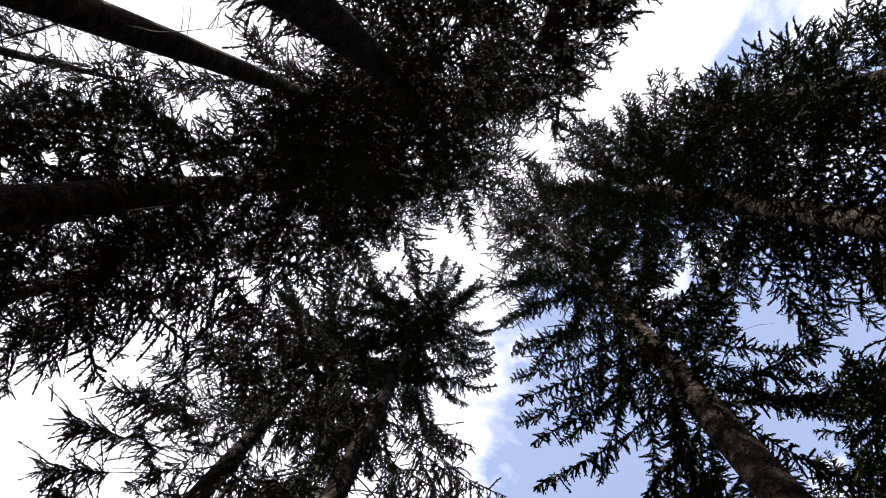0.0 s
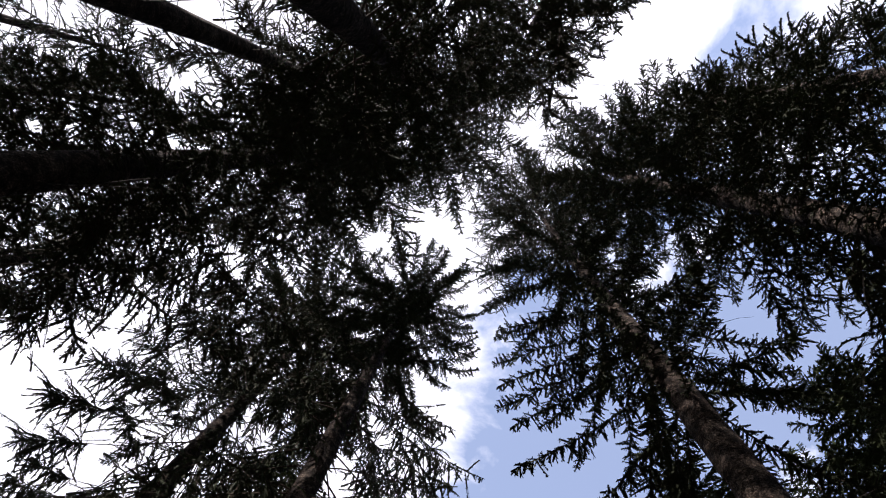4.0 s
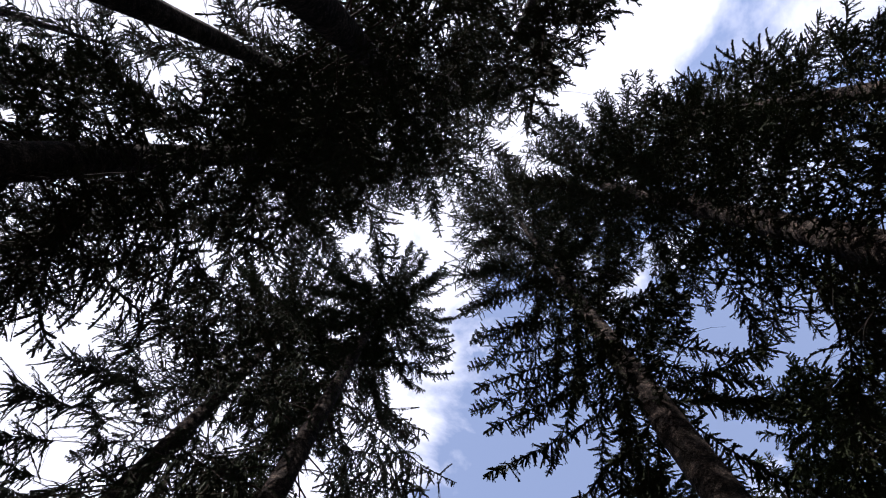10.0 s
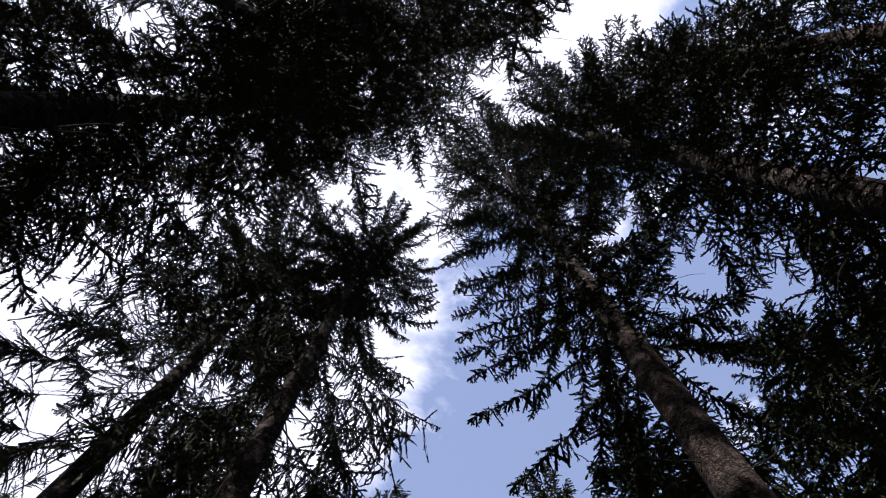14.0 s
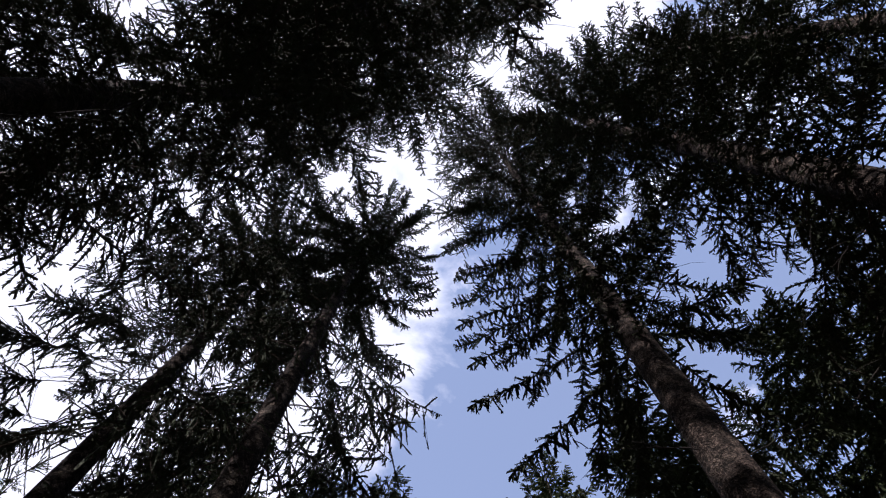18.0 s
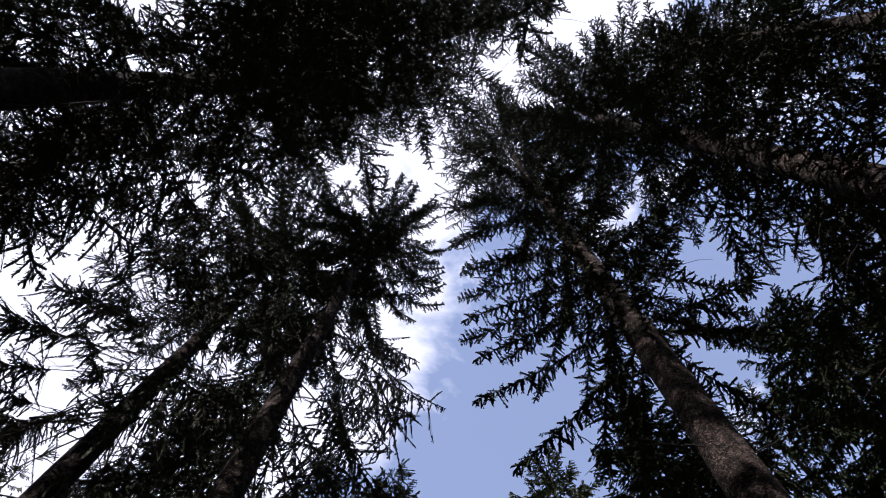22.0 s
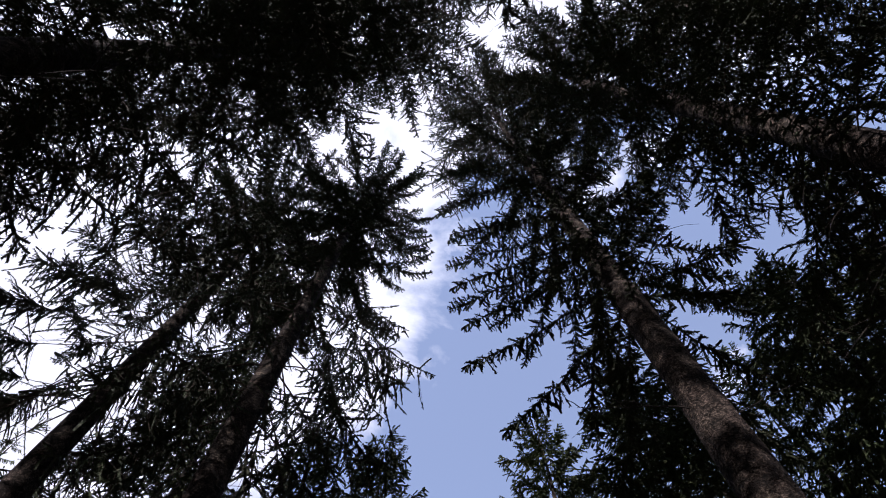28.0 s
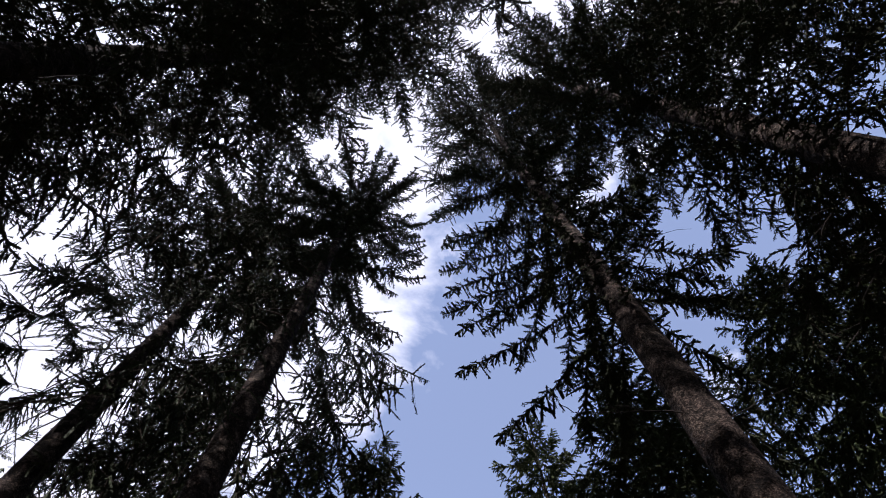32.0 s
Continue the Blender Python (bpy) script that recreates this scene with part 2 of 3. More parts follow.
def along(pts, f):
    x = f * (len(pts) - 1)
    i = min(int(x), len(pts) - 2)
    return pts[i] + (pts[i + 1] - pts[i]) * (x - i), pts[i + 1] - pts[i]


def live_branch(length, seed, bare=0.25, hang=0.4, droop=-0.5, lift=0.35, width=0.3, gap=0.075, fine=0.07, twig=0.12, size=1.0, spiky=0.75, uneven=1.0, mat=None):
    """A needled branch that grows along +x: a limb, side shoots in two rows and twigs on them. hang: how steeply the side shoots
    fall; width: their length at most, in metres; gap and fine: the steps between shoots and between twigs."""
    rng = np.random.default_rng(seed)
    verts, faces, twigs, cores = [], [], [], []
    steps = 8
    limb = [np.zeros(3)]
    h = 0.0
    for i in range(steps):
        f = (i + 0.5) / steps
        pitch = droop * math.sin(math.pi * min(1, f * 1.15)) + lift * max(0, f - 0.5) * 2 + rng.normal(0, 0.06)
        h += rng.normal(0, 0.09)
        limb.append(limb[-1] + np.array((math.cos(h) * math.cos(pitch), math.sin(h) * math.cos(pitch), math.sin(pitch))) * length / steps)
    r0 = 0.0045 + 0.0034 * length
    tube(limb, [r0 * (1 - 0.88 * i / steps) for i in range(steps + 1)], 5, verts, faces)
    width = min(width, 0.10 + length * 0.3)
    s, k = bare, 0
    lush = 1.0
    while s < 0.985:
        p, d = along(limb, s)
        head = math.atan2(d[1], d[0]) + (1 if k % 2 else -1) * (0.9 + rng.normal(0, 0.5))
        u = (s - bare) / (1 - bare)
        lush = 0.72 * lush + 0.28 * (1 + uneven * (rng.choice((0.15, 0.5, 1.1, 2.0)) - 1))
        reach = width * lush * rng.uniform(0.45, 1.4) * (0.45 + 1.15 * u) * (1 - u ** 3) + 0.06
        fall = -hang * rng.uniform(0.35, 1.5)
        shoot = bend(p, head, 0.1 + fall * 0.75, fall * 1.3 + 0.1, reach, 3, rng, 0.12)
        if reach > 0.2:
            tube([shoot[0], shoot[3]], [0.005, 0.002], 3, verts, faces)
        cuts = max(1, int(reach / 0.07))
        for c in range(cuts):
            a, b = along(shoot, c / cuts)[0], along(shoot, (c + 1) / cuts)[0]
            cores.append((a, b + (b - a) * 0.12))
        count = int(reach / fine)
        for j in range(1, count):
            f = (j + rng.uniform(-0.3, 0.3)) / count
            q, e = along(shoot, max(0.05, min(0.97, f)))
            hd = math.atan2(e[1], e[0]) + (1 if j % 2 else -1) * rng.uniform(0.3, 1.35)
            ln = twig * (0.5 + 0.6 * (1 - f)) * rng.uniform(0.5, 1.4)
            pit = math.atan2(e[2], math.hypot(e[0], e[1])) * 0.85 - hang * rng.uniform(0.0, 0.9) + rng.normal(0, 0.3)
            dd = np.array((math.cos(hd) * math.cos(pit), math.sin(hd) * math.cos(pit), math.sin(pit)))
            twigs.append((q, q + dd * ln))
        k += 1
        s += gap / length * rng.uniform(0.6, 1.4) * 0.5
    n = len(limb)
    for i in range(int(n * bare + 0.5), n - 1):
        mid = (limb[i] + limb[i + 1]) / 2
        cores.append((limb[i], mid))
        cores.append((mid, limb[i + 1]))
    return (mesh_of("branch", verts, faces, TWIG), needle_mesh("needles", cores, twigs, mat or NEEDLES, rng, size, spiky), length)


def dead_branch(length, seed):
    """A bare, brittle branch with a few thin side twigs."""
    rng = np.random.default_rng(seed)
    verts, faces = [], []
    limb = bend((0, 0, 0), 0, rng.uniform(0.05, 0.35), rng.uniform(-0.7, 0.1), length, 7, rng, 0.09)
    r0 = 0.004 + 0.0032 * length
    tube(limb, [r0 * (1 - 0.85 * i / 7) for i in range(8)], 5, verts, faces)
    for j in range(int(3 + length * 4)):
        p, d = along(limb, rng.uniform(0.2, 0.98))
        hd = math.atan2(d[1], d[0]) + rng.choice((-1, 1)) * rng.uniform(0.4, 1.2)
        tw = bend(p, hd, rng.uniform(-0.3, 0.2), rng.uniform(-1.2, 0.0), length * rng.uniform(0.12, 0.4), 3, rng, 0.12)
        tube(tw, [0.0045, 0.004, 0.003, 0.0015], 3, verts, faces)
    return (mesh_of("dead_branch", verts, faces, DEAD), None, length)


def family(**kw):
    """Branches of five lengths, in three shapes each."""
    made = {}
    for li, length in enumerate((0.55, 1.1, 1.9, 2.9, 3.8)):
        made[length] = [live_branch(length, 100 * li + v + kw.get("first", 0), **{k: x for k, x in kw.items() if k != "first"}) for v in range(3)]
    return made


FLAT = family(first=0, bare=0.12, hang=0.6, droop=-0.3, lift=0.45, width=0.36, gap=0.075, fine=0.0125, twig=0.066, size=1.35)
CURTAIN = family(first=1000, bare=0.2, hang=1.5, droop=-0.3, lift=0.3, width=0.75, gap=0.105, fine=0.0125, twig=0.052, size=1.4)
BRUSH = family(first=2000, bare=0.05, hang=0.75, droop=-0.08, lift=0.5, width=0.15, gap=0.034, fine=0.0125, twig=0.052, size=1.25, uneven=0.8)
TUFT = family(first=3000, bare=0.6, hang=1.0, droop=-0.3, lift=0.4, width=0.65, gap=0.032, fine=0.0135, twig=0.07, size=1.4)
AIRY = family(first=3500, bare=0.2, hang=0.8, droop=-0.25, lift=0.2, width=0.45, gap=0.075, fine=0.014, twig=0.062, size=1.25)
YOUNG = family(first=4000, bare=0.08, hang=0.95, droop=-0.2, lift=0.6, width=0.30, gap=0.062, fine=0.02, twig=0.068, size=2.0, spiky=0.75, mat=FRESH)
BARE = [dead_branch(x, 5000 + i) for i, x in enumerate((0.7, 1.0, 1.4, 1.8, 2.3, 1.2))]
for kin in (FLAT, CURTAIN, BRUSH, TUFT, AIRY, YOUNG):
    for shapes in kin.values():
        for br in shapes:
            br[0].polygons.foreach_set("use_smooth", [True] * len(br[0].polygons))


# ---- trees ----
def part(name, mesh, parent, m=None, label=""):
    ob = new(name, mesh)
    ob.parent = parent
    if m is not None:
        ob.matrix_basis = m
    if label:
        tagged(ob, label)
    return ob


def trunk_mesh(height, girth, lean, rng, sides=20):
    """A tapered, slightly crooked stem with a flared foot. girth: its width at breast height."""
    rings = int(height / 0.45)
    verts, faces, centre = [], [], []
    w1, w2 = rng.uniform(0, 6.3), rng.uniform(0, 6.3)
    for i in range(rings + 1):
        f = i / rings
        z = height * f - 0.25 * (1 - f)
        r = girth / 2 * (1.06 - 0.30 * f - 0.735 * f ** 2.6) + girth * 0.5 * math.exp(-max(z, 0) / 0.35) * 0.55
        cx = lean[0] * f + 0.05 * math.sin(f * 9 + w1) * f
        cy = lean[1] * f + 0.05 * math.sin(f * 8 + w2) * f
        centre.append((cx, cy, z, r))
        for k in range(sides):
            a = 2 * math.pi * k / sides
            rr = r * (1 + 0.05 * noise.noise((math.cos(a) * 2 + w1, math.sin(a) * 2 + w2, z * 1.3))
                      + 0.03 * noise.noise((math.cos(a) * 7 + w1, math.sin(a) * 7, z * 4)))
            verts.append((cx + rr * math.cos(a), cy + rr * math.sin(a), z))
    for i in range(rings):
        for k in range(sides):
            k2 = (k + 1) % sides
            faces.append((i * sides + k, i * sides + k2, (i + 1) * sides + k2, (i + 1) * sides + k))
    faces.append(tuple(rings * sides + k for k in range(sides)))
    me = mesh_of("trunk", verts, faces, BARK)
    me.polygons.foreach_set("use_smooth", [True] * len(me.polygons))
    return me, centre


def pick(fam, length, rng):
    key = min(fam, key=lambda x: abs(math.log(x / max(length, 0.2))))
    return fam[key][rng.integers(3)], length / key


FULL = ((1.0,) * 12,) * 3


def crown_reach(rows, f, bearing):
    """How far a crown reaches at the share f of its depth (0: foot, 1: top) towards a bearing, cut to fit the camera's
    view: rows for its foot, middle and top, each with twelve bearings from east round by north."""
    x = (bearing / (math.pi / 6)) % 12
    i = int(x)
    level = [r[i] + (r[(i + 1) % 12] - r[i]) * (x - i) for r in rows]
    if f < 0.55:
        g = max(0.0, (f - 0.2) / 0.35)
        return level[0] + (level[1] - level[0]) * g
    g = min(1.0, (f - 0.55) / 0.3)
    return level[1] + (level[2] - level[1]) * g


def spruce(label, dist, az, height, crown, reach, girth, seed, kinds=None, view_reach=FULL, mix=0.0, whorl=0.58, per=5, keep=0.95,
           lean=(0, 0), stubs=0.2, stub_from=6.0, shape=0.55, sweep=(35, -14), airy=1.0):
    """A spruce dist metres from the camera's spot at the bearing az (degrees from +x). crown: the height of its lowest
    green branches; reach: their length; kinds: the boughs of the foot, the middle and the top of the crown; view_reach:
    the crown's reach to each side, set so that sky gaps and trunks show as the camera sees them; sweep: the pitch of
    the branches at the top and below; airy: how much wider apart the upper whorls are."""
    rng = np.random.default_rng(seed)
    kinds = kinds or (FLAT, FLAT, FLAT)
    x, y = dist * math.cos(radians(az)), dist * math.sin(radians(az))
    root = new("spruce_tree")
    root.matrix_basis = pose(x, y, 0)
    tagged(root, label, "tree", "spruce trees of the stand")
    me, centre = trunk_mesh(height, girth, lean, rng)
    part("trunk", me, root, label="scaly grey-brown bark")

    def stem(z):
        i = min(len(centre) - 1, max(0, int(z / height * (len(centre) - 1) + 0.5)))
        return centre[i]

    z = crown
    turn = rng.uniform(0, 6.3)
    while z < height - 0.15:
        t = (height - z) / (height - crown)
        full = reach * min(1.0, 1.08 * t ** shape)
        n = max(3, int(per - (1 if t < 0.12 else 0)))
        turn += rng.uniform(0.3, 1.2)
        for k in range(n):
            if rng.random() > keep:
                continue
            a = turn + 2 * math.pi * (k + rng.uniform(-0.28, 0.28)) / n
            ln = min((full + 0.12) * rng.uniform(0.72, 1.16), reach * crown_reach(view_reach, 1 - t, a) * rng.uniform(0.85, 1.05))
            if ln < 0.35 and t > 0.12:
                continue
            zz = z + rng.uniform(-0.16, 0.16)
            cx, cy, _, r = stem(zz)
            pitch = sweep[0] * (1 - t) ** 1.6 + sweep[1] * t + rng.normal(0, 5)
            f = 1 - t + rng.normal(0, 0.06)
            fam = kinds[0] if f < 0.4 else kinds[1] if f < 0.72 else kinds[2]
            if rng.random() < mix:
                fam = TUFT
            m0 = Matrix.Translation((cx + r * 0.6 * math.cos(a), cy + r * 0.6 * math.sin(a), zz)) @ Euler((rng.normal(0, 0.12), -radians(pitch), a)).to_matrix().to_4x4()
            (wood, leaf, _), scale = pick(fam, ln, rng)
            limb = part("branch", wood, root, m0 @ Matrix.Scale(scale, 4))
            part("needles", leaf, limb)
        z += whorl * rng.uniform(0.8, 1.2) * (airy if t < 0.4 else 1)
    # leader
    cx, cy, zt, _ = centre[-1]
    (wood, leaf, _), scale = pick(kinds[2], 0.6, rng)
    limb = part("branch", wood, root, Matrix.Translation((cx, cy, zt - 0.1)) @ Euler((0, -1.45, 0)).to_matrix().to_4x4() @ Matrix.Scale(scale, 4))
    part("needles", leaf, limb)
    # dead branches below and inside the crown
    z = stub_from
    while z < crown + 4:
        if rng.random() < stubs:
            a = rng.uniform(0, 6.3)
            wood, _, ln = BARE[rng.integers(len(BARE))]
            cx, cy, _, r = stem(z)
            size = min(rng.uniform(0.8, 1.25), max(0.3, 1.2 * reach * crown_reach(view_reach, 0, a) / ln))
            m = Matrix.Translation((cx + r * 0.8 * math.cos(a), cy + r * 0.8 * math.sin(a), z)) @ Euler((0, rng.normal(0.1, 0.2), a)).to_matrix().to_4x4() @ Matrix.Scale(size, 4)
            part("dead_branch", wood, root, m, "bare grey dead wood")
        z += 0.22 * rng.uniform(0.5, 1.5)
    return root


# ---- the stand ----
TALL = "tall spruce with a bare lower trunk and dark hanging boughs"
DENSE = "tall spruce with a black trunk under a dense dark crown"
# ring of near trees
spruce("tall spruce with a star of upswept boughs and lacy hanging twigs", 4.7, 119.6, 21.2, 8.5, 2.6, 0.37, 11,
       kinds=(CURTAIN, BRUSH, BRUSH), shape=0.13, per=7, whorl=0.62, keep=0.85, stubs=0.5, stub_from=8.0, sweep=(26, -16), airy=0.6,
       view_reach=((0.69, 0.73, 1.05, 1.15, 1.1, 1.0, 1.0, 0.9, 0.6, 0.2, 0.12, 0.2),
              (0.80, 0.92, 1.10, 1.15, 1.1, 1.0, 1.0, 0.9, 0.6, 0.35, 0.20, 0.4),
              (0.85, 0.92, 1.10, 1.10, 1.1, 1.1, 1.1, 1.0, 0.95, 0.9, 0.90, 0.9)))
spruce("tall spruce with long bare limbs ending in dark needle tufts", 7.3, 135.8, 22.6, 10.0, 3.6, 0.44, 12,
       kinds=(TUFT, FLAT, BRUSH), shape=0.2, sweep=(28, -14), per=8, whorl=0.5, keep=0.88, stubs=0.85, stub_from=3.0, airy=0.85, mix=0.12,
       view_reach=((0.3, 0.3, 0.4, 0.6, 1.0, 1.25, 1.25, 0.64, 0.45, 0.25, 0.12, 0.15),
              (1.0, 1.0, 1.0, 1.0, 1.1, 1.2, 1.2, 0.81, 0.80, 0.6, 0.4, 0.5),
              (1.1, 1.0, 1.0, 1.0, 1.1, 1.1, 1.1, 1.0, 0.7, 1.0, 1.05, 1.1)))
spruce("tall spruce with sun-flecked scaly trunk and thin spreading boughs", 3.7, 53.3, 28.5, 8.5, 2.7, 0.365, 13,
       kinds=(BRUSH, CURTAIN, AIRY), shape=0.14, whorl=0.6, per=6, keep=0.88, airy=0.7, lean=(-0.45, -0.6), sweep=(22, -14),
       view_reach=((0.69, 1.1, 1.2, 1.1, 0.81, 0.82, 0.8, 0.25, 0.2, 0.4, 0.44, 0.5),
              (0.5, 0.7, 1.0, 1.1, 1.1, 1.0, 1.0, 0.9, 0.6, 0.5, 0.45, 0.45),
              (0.9, 0.9, 0.9, 1.0, 1.1, 1.2, 1.25, 1.25, 1.25, 1.2, 1.1, 1.0)))
spruce("tall spruce with sun-flecked trunk and heavy dark boughs", 4.2, 13.8, 27.0, 8.0, 3.0, 0.42, 14, shape=0.12, whorl=0.54, per=6, keep=0.88, airy=0.85, sweep=(22, -14),
       view_reach=((0.4, 0.9, 1.2, 0.8, 0.4, 0.4, 0.3, 0.3, 0.6, 0.6, 0.5, 0.4),
              (0.8, 1.1, 0.9, 0.5, 0.6, 0.85, 1.0, 0.95, 1.1, 1.1, 1.2, 1.1),
              (1.1, 1.1, 0.95, 1.1, 1.1, 1.1, 1.1, 0.85, 1.0, 1.2, 1.2, 1.1)))
spruce(DENSE, 1.95, -136.0, 24.5, 9.0, 3.6, 0.41, 15, shape=0.08, whorl=0.85, keep=0.8, airy=0.52, per=7, sweep=(8, -12),
       view_reach=((0.4, 0.3, 0.3, 0.5, 1.0, 0.58, 1.0, 0.33, 1.1, 1.1, 1.1, 1.1),
              (1.0, 0.73, 0.85, 1.0, 1.1, 1.1, 1.06, 0.79, 1.1, 1.1, 1.1, 1.1),
              (1.0, 0.9, 1.05, 1.2, 1.2, 1.1, 1.1, 1.1, 1.1, 1.1, 1.1, 1.1)))
spruce(TALL, 4.1, -156.0, 24.0, 12.0, 2.8, 0.38, 16, kinds=(AIRY, FLAT, AIRY), shape=0.2, whorl=0.7, keep=0.85,
       view_reach=((0.4, 0.4, 0.8, 0.36, 0.25, 0.29, 1.1, 1.1, 0.41, 0.3, 0.3, 0.35),
              (1.1, 1.1, 1.1, 1.1, 1.1, 0.59, 0.64, 1.1, 0.56, 0.46, 1.1, 1.1),
              (1.1, 1.1, 1.1, 1.1, 1.1, 1.1, 0.95, 1.1, 0.74, 1.1, 1.1, 1.1)))
spruce(DENSE, 4.25, 179.0, 27.0, 8.0, 3.0, 0.42, 17, kinds=(FLAT, FLAT, FLAT), shape=0.12, whorl=0.57, keep=0.86, airy=0.7, per=6, sweep=(20, -12),
       view_reach=((0.3, 0.5, 1.1, 0.57, 0.79, 1.1, 1.1, 1.1, 1.1, 0.32, 0.35, 0.38),
              (1.0, 0.97, 0.66, 1.1, 0.93, 1.1, 1.1, 0.35, 0.33, 0.96, 1.1, 1.1),
              (1.25, 1.2, 0.9, 0.9, 1.1, 1.1, 1.1, 0.82, 1.1, 1.1, 1.1, 1.1)))
spruce(TALL, 6.0, -8.0, 22.0, 7.5, 3.2, 0.40, 18, kinds=(FLAT, FLAT, FLAT), shape=0.3, whorl=0.5, keep=0.92, per=6,
       view_reach=((1.1, 1.1, 0.9, 0.5, 0.4, 0.6, 0.8, 0.36, 0.24, 0.24, 1.1, 1.1),
              (1.1, 0.8, 0.4, 0.3, 0.6, 1.1, 0.7, 0.5, 0.4, 0.4, 0.5, 0.7),
              (1.1, 1.1, 1.1, 1.1, 1.1, 1.0, 0.6, 0.3, 0.25, 0.3, 0.45, 0.8)))
spruce(DENSE, 3.2, -66.0, 23.0, 9.0, 2.8, 0.36, 19, kinds=(FLAT, FLAT, AIRY), shape=0.15, whorl=0.65, keep=0.88,
       view_reach=((0.45, 0.4, 0.46, 0.75, 1.1, 1.1, 1.1, 1.1, 1.1, 1.1, 1.0, 0.65),
              (0.64, 0.56, 0.64, 0.68, 1.1, 1.1, 1.1, 1.1, 1.1, 1.1, 1.1, 1.1),
              (0.78, 0.71, 0.68, 0.81, 1.1, 1.1, 1.1, 1.1, 1.1, 1.1, 1.1, 1.1)))
# second ring
FAR = "dark green spruce standing farther back in the stand"
spruce(FAR, 11.0, -171.0, 24.0, 9.0, 2.8, 0.34, 21, whorl=0.62,
       view_reach=((1.1,) * 12, (1.1, 1.1, 1.1, 1.1, 1.1, 1.1, 1.1, 0.7, 0.31, 0.25, 0.28, 0.39), (1.0,) * 12))
spruce(FAR, 11.0, 19.0, 20.3, 7.0, 2.8, 0.32, 22, kinds=(CURTAIN, FLAT, FLAT), whorl=0.65, keep=0.85, stubs=0.5)
# this one is added to keep sun off the trunk with the needle tufts
spruce(FAR, 12.8, 170.0, 23.0, 7.0, 3.0, 0.32, 25, whorl=0.7)
spruce(FAR, 14.0, 25.5, 23.0, 8.0, 2.8, 0.34, 23, kinds=(CURTAIN, CURTAIN, FLAT), whorl=0.7)
spruce(FAR, 8.0, 169.0, 22.0, 7.0, 3.2, 0.26, 24, kinds=(AIRY, AIRY, FLAT), whorl=0.6, per=6, keep=0.85,
       view_reach=((1.1, 0.5, 0.41, 0.43, 0.61, 1.1, 1.1, 1.1, 1.1, 1.1, 1.1, 1.1),
              (1.1, 1.1, 0.49, 0.46, 0.66, 1.1, 1.1, 1.1, 1.1, 1.06, 1.1, 1.1),
              (1.1, 0.68, 1.1, 1.1, 0.91, 1.1, 1.1, 1.1, 1.1, 1.1, 0.78, 1.1)))
spruce(FAR, 10.0, -163.0, 22.0, 9.0, 2.8, 0.30, 26, kinds=(CURTAIN, CURTAIN, FLAT), whorl=0.95)
GREEN = "younger spruce with dense fresh green foliage"
FRESH_BOUGHS = (YOUNG, YOUNG, YOUNG)
spruce(GREEN, 10.0, 99.5, 16.8, 6.0, 2.0, 0.26, 31, FRESH_BOUGHS, shape=0.58, whorl=0.42, per=6)
spruce(GREEN, 11.5, 76.2, 19.7, 7.0, 2.8, 0.28, 32, FRESH_BOUGHS, shape=0.62, whorl=0.45, per=6)
spruce(GREEN, 8.7, 61.0, 16.2, 5.5, 2.6, 0.28, 33, FRESH_BOUGHS, whorl=0.34, per=7)
spruce(GREEN, 9.0, 37.0, 16.2, 5.5, 3.0, 0.28, 34, FRESH_BOUGHS, whorl=0.34, per=7)
spruce(GREEN, 9.5, 109.0, 16.5, 5.5, 2.3, 0.26, 35, FRESH_BOUGHS, shape=0.85, whorl=0.42, per=6)
spruce(GREEN, 11.0, 123.0, 20.6, 6.5, 2.4, 0.28, 36, FRESH_BOUGHS, shape=0.6, whorl=0.55, per=6)
spruce(GREEN, 16.5, 139.0, 18.8, 6.0, 2.4, 0.28, 37, FRESH_BOUGHS, shape=0.85)
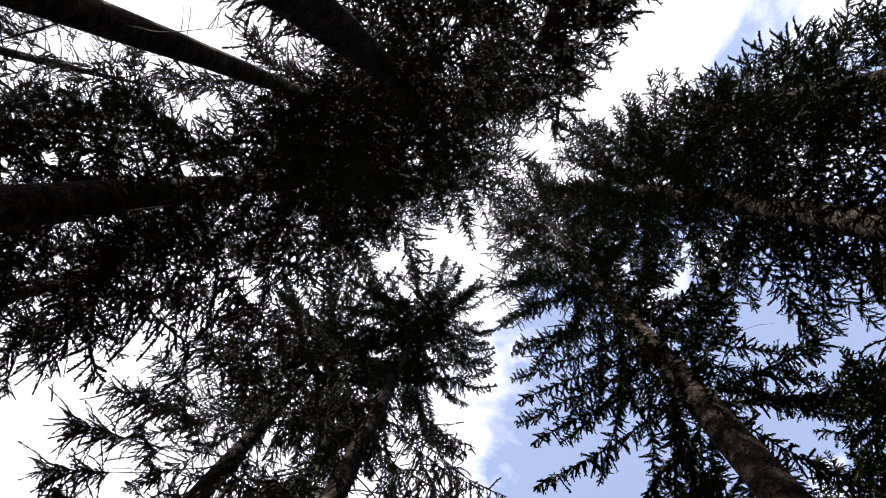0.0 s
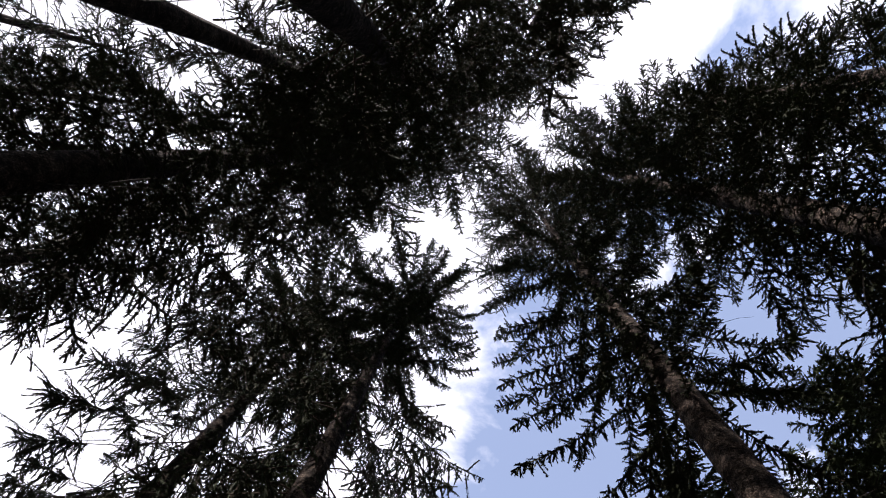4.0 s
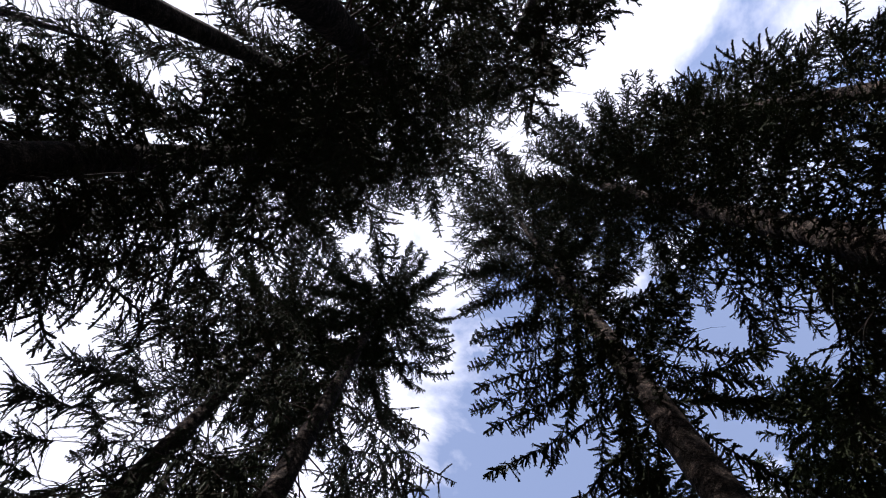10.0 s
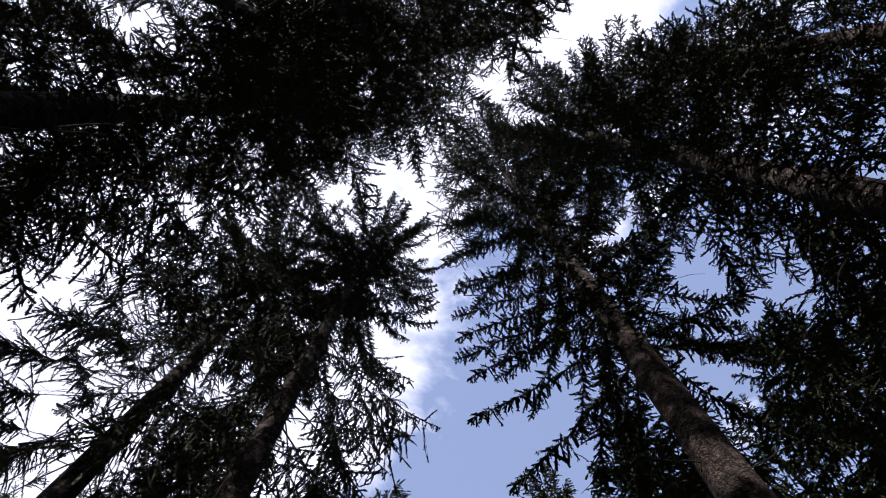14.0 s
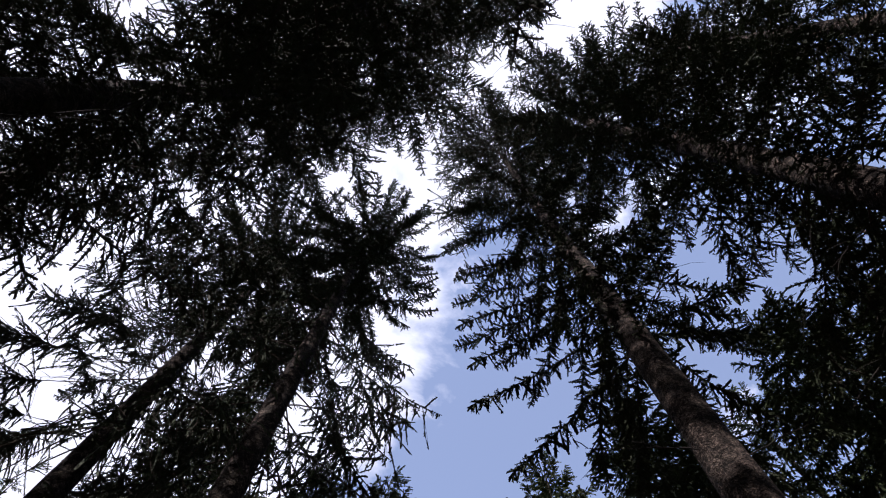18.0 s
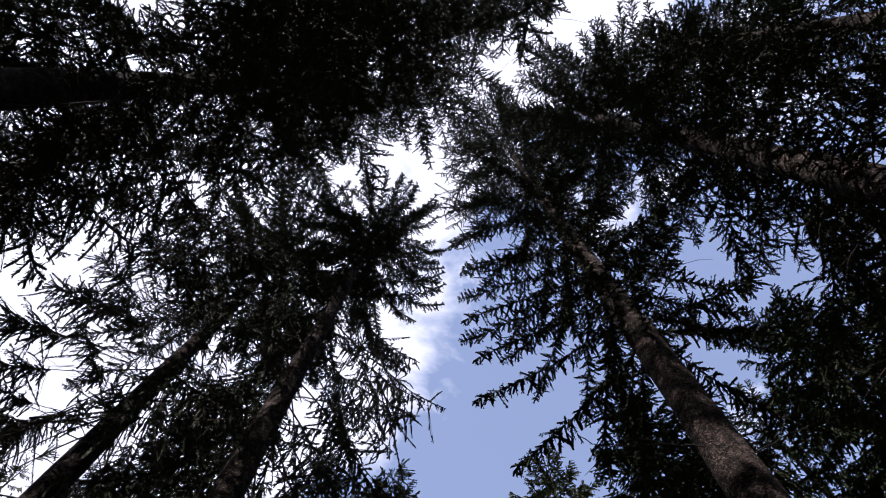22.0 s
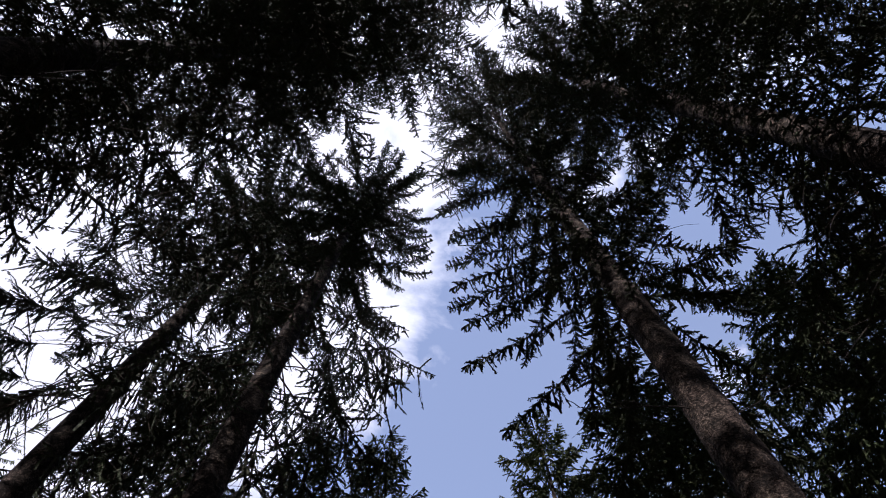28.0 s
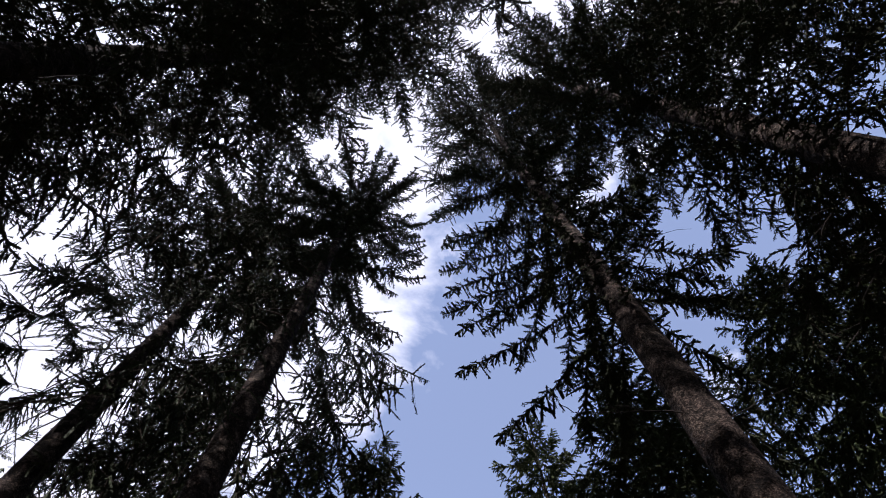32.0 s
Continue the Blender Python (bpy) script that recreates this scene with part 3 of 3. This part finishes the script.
spruce(GREEN, 12.5, 47.0, 20.0, 6.0, 2.8, 0.32, 38, FRESH_BOUGHS, whorl=0.7)
spruce(GREEN, 13.0, 57.0, 20.0, 6.0, 2.8, 0.32, 39, FRESH_BOUGHS, whorl=0.7)
spruce(GREEN, 10.0, 27.0, 16.0, 6.0, 2.6, 0.28, 40, FRESH_BOUGHS, whorl=0.45)


def woods():
    """A wood all round the stand, added out of view to block low sky light and sun: rough spruces of hanging tiers,
    joined.
    """
    rng = np.random.default_rng(77)
    verts, faces = [], []
    # the first four are set by hand to keep sun off a western trunk
    spots = [(-9.1, -8.6), (-7.2, -9.4), (-11.2, -9.8), (-9.4, -11.2)]
    tries = 0
    while len(spots) < 360 and tries < 9000:
        tries += 1
        d = 8 + 47 * rng.random() ** 0.8
        a = rng.uniform(-180, 180)
        x, y = d * math.cos(radians(a)), d * math.sin(radians(a))
        # near trees only in the south, as shade outside the camera's view
        if d < 19 and not (-128 < a < -22 or y < -8.8):
            continue
        if all((x - p) ** 2 + (y - q) ** 2 > 6.0 for p, q in spots):
            spots.append((x, y))
    for x, y in spots:
        d = math.hypot(x, y)
        # heights chosen by which trunks the sun should reach or miss
        height = rng.uniform(17, 19) if d < 27 and x > -6 else rng.uniform(20, 23)
        tube([np.array((x, y, -0.2)), np.array((x, y, height * 0.5)), np.array((x, y, height))], [0.17, 0.12, 0.02], 6, verts, faces)
        tiers = 15
        for i in range(tiers):
            f = i / tiers
            z = 2.0 + (height - 2.0) * f
            r = 2.3 * (1 - f) ** 0.7 + 0.2
            spikes = 9
            centre = len(verts)
            verts.append(np.array((x, y, z + 0.9)))
            turn = rng.uniform(0, 6.3)
            for k in range(spikes * 2):
                a = turn + math.pi * k / spikes
                rr = r * (rng.uniform(0.8, 1.2) if k % 2 == 0 else 0.45)
                verts.append(np.array((x + rr * math.cos(a), y + rr * math.sin(a), z + (-0.5 if k % 2 == 0 else 0.35) * rng.uniform(0.6, 1.3))))
            for k in range(spikes * 2):
                faces.append((centre, centre + 1 + k, centre + 1 + (k + 1) % (spikes * 2)))
    me = mesh_of("distant_woods", verts, faces, NEEDLES)
    return tagged(new("distant_woods", me), "dense dark spruce wood that surrounds the stand", "forest", kind="stuff")


woods()
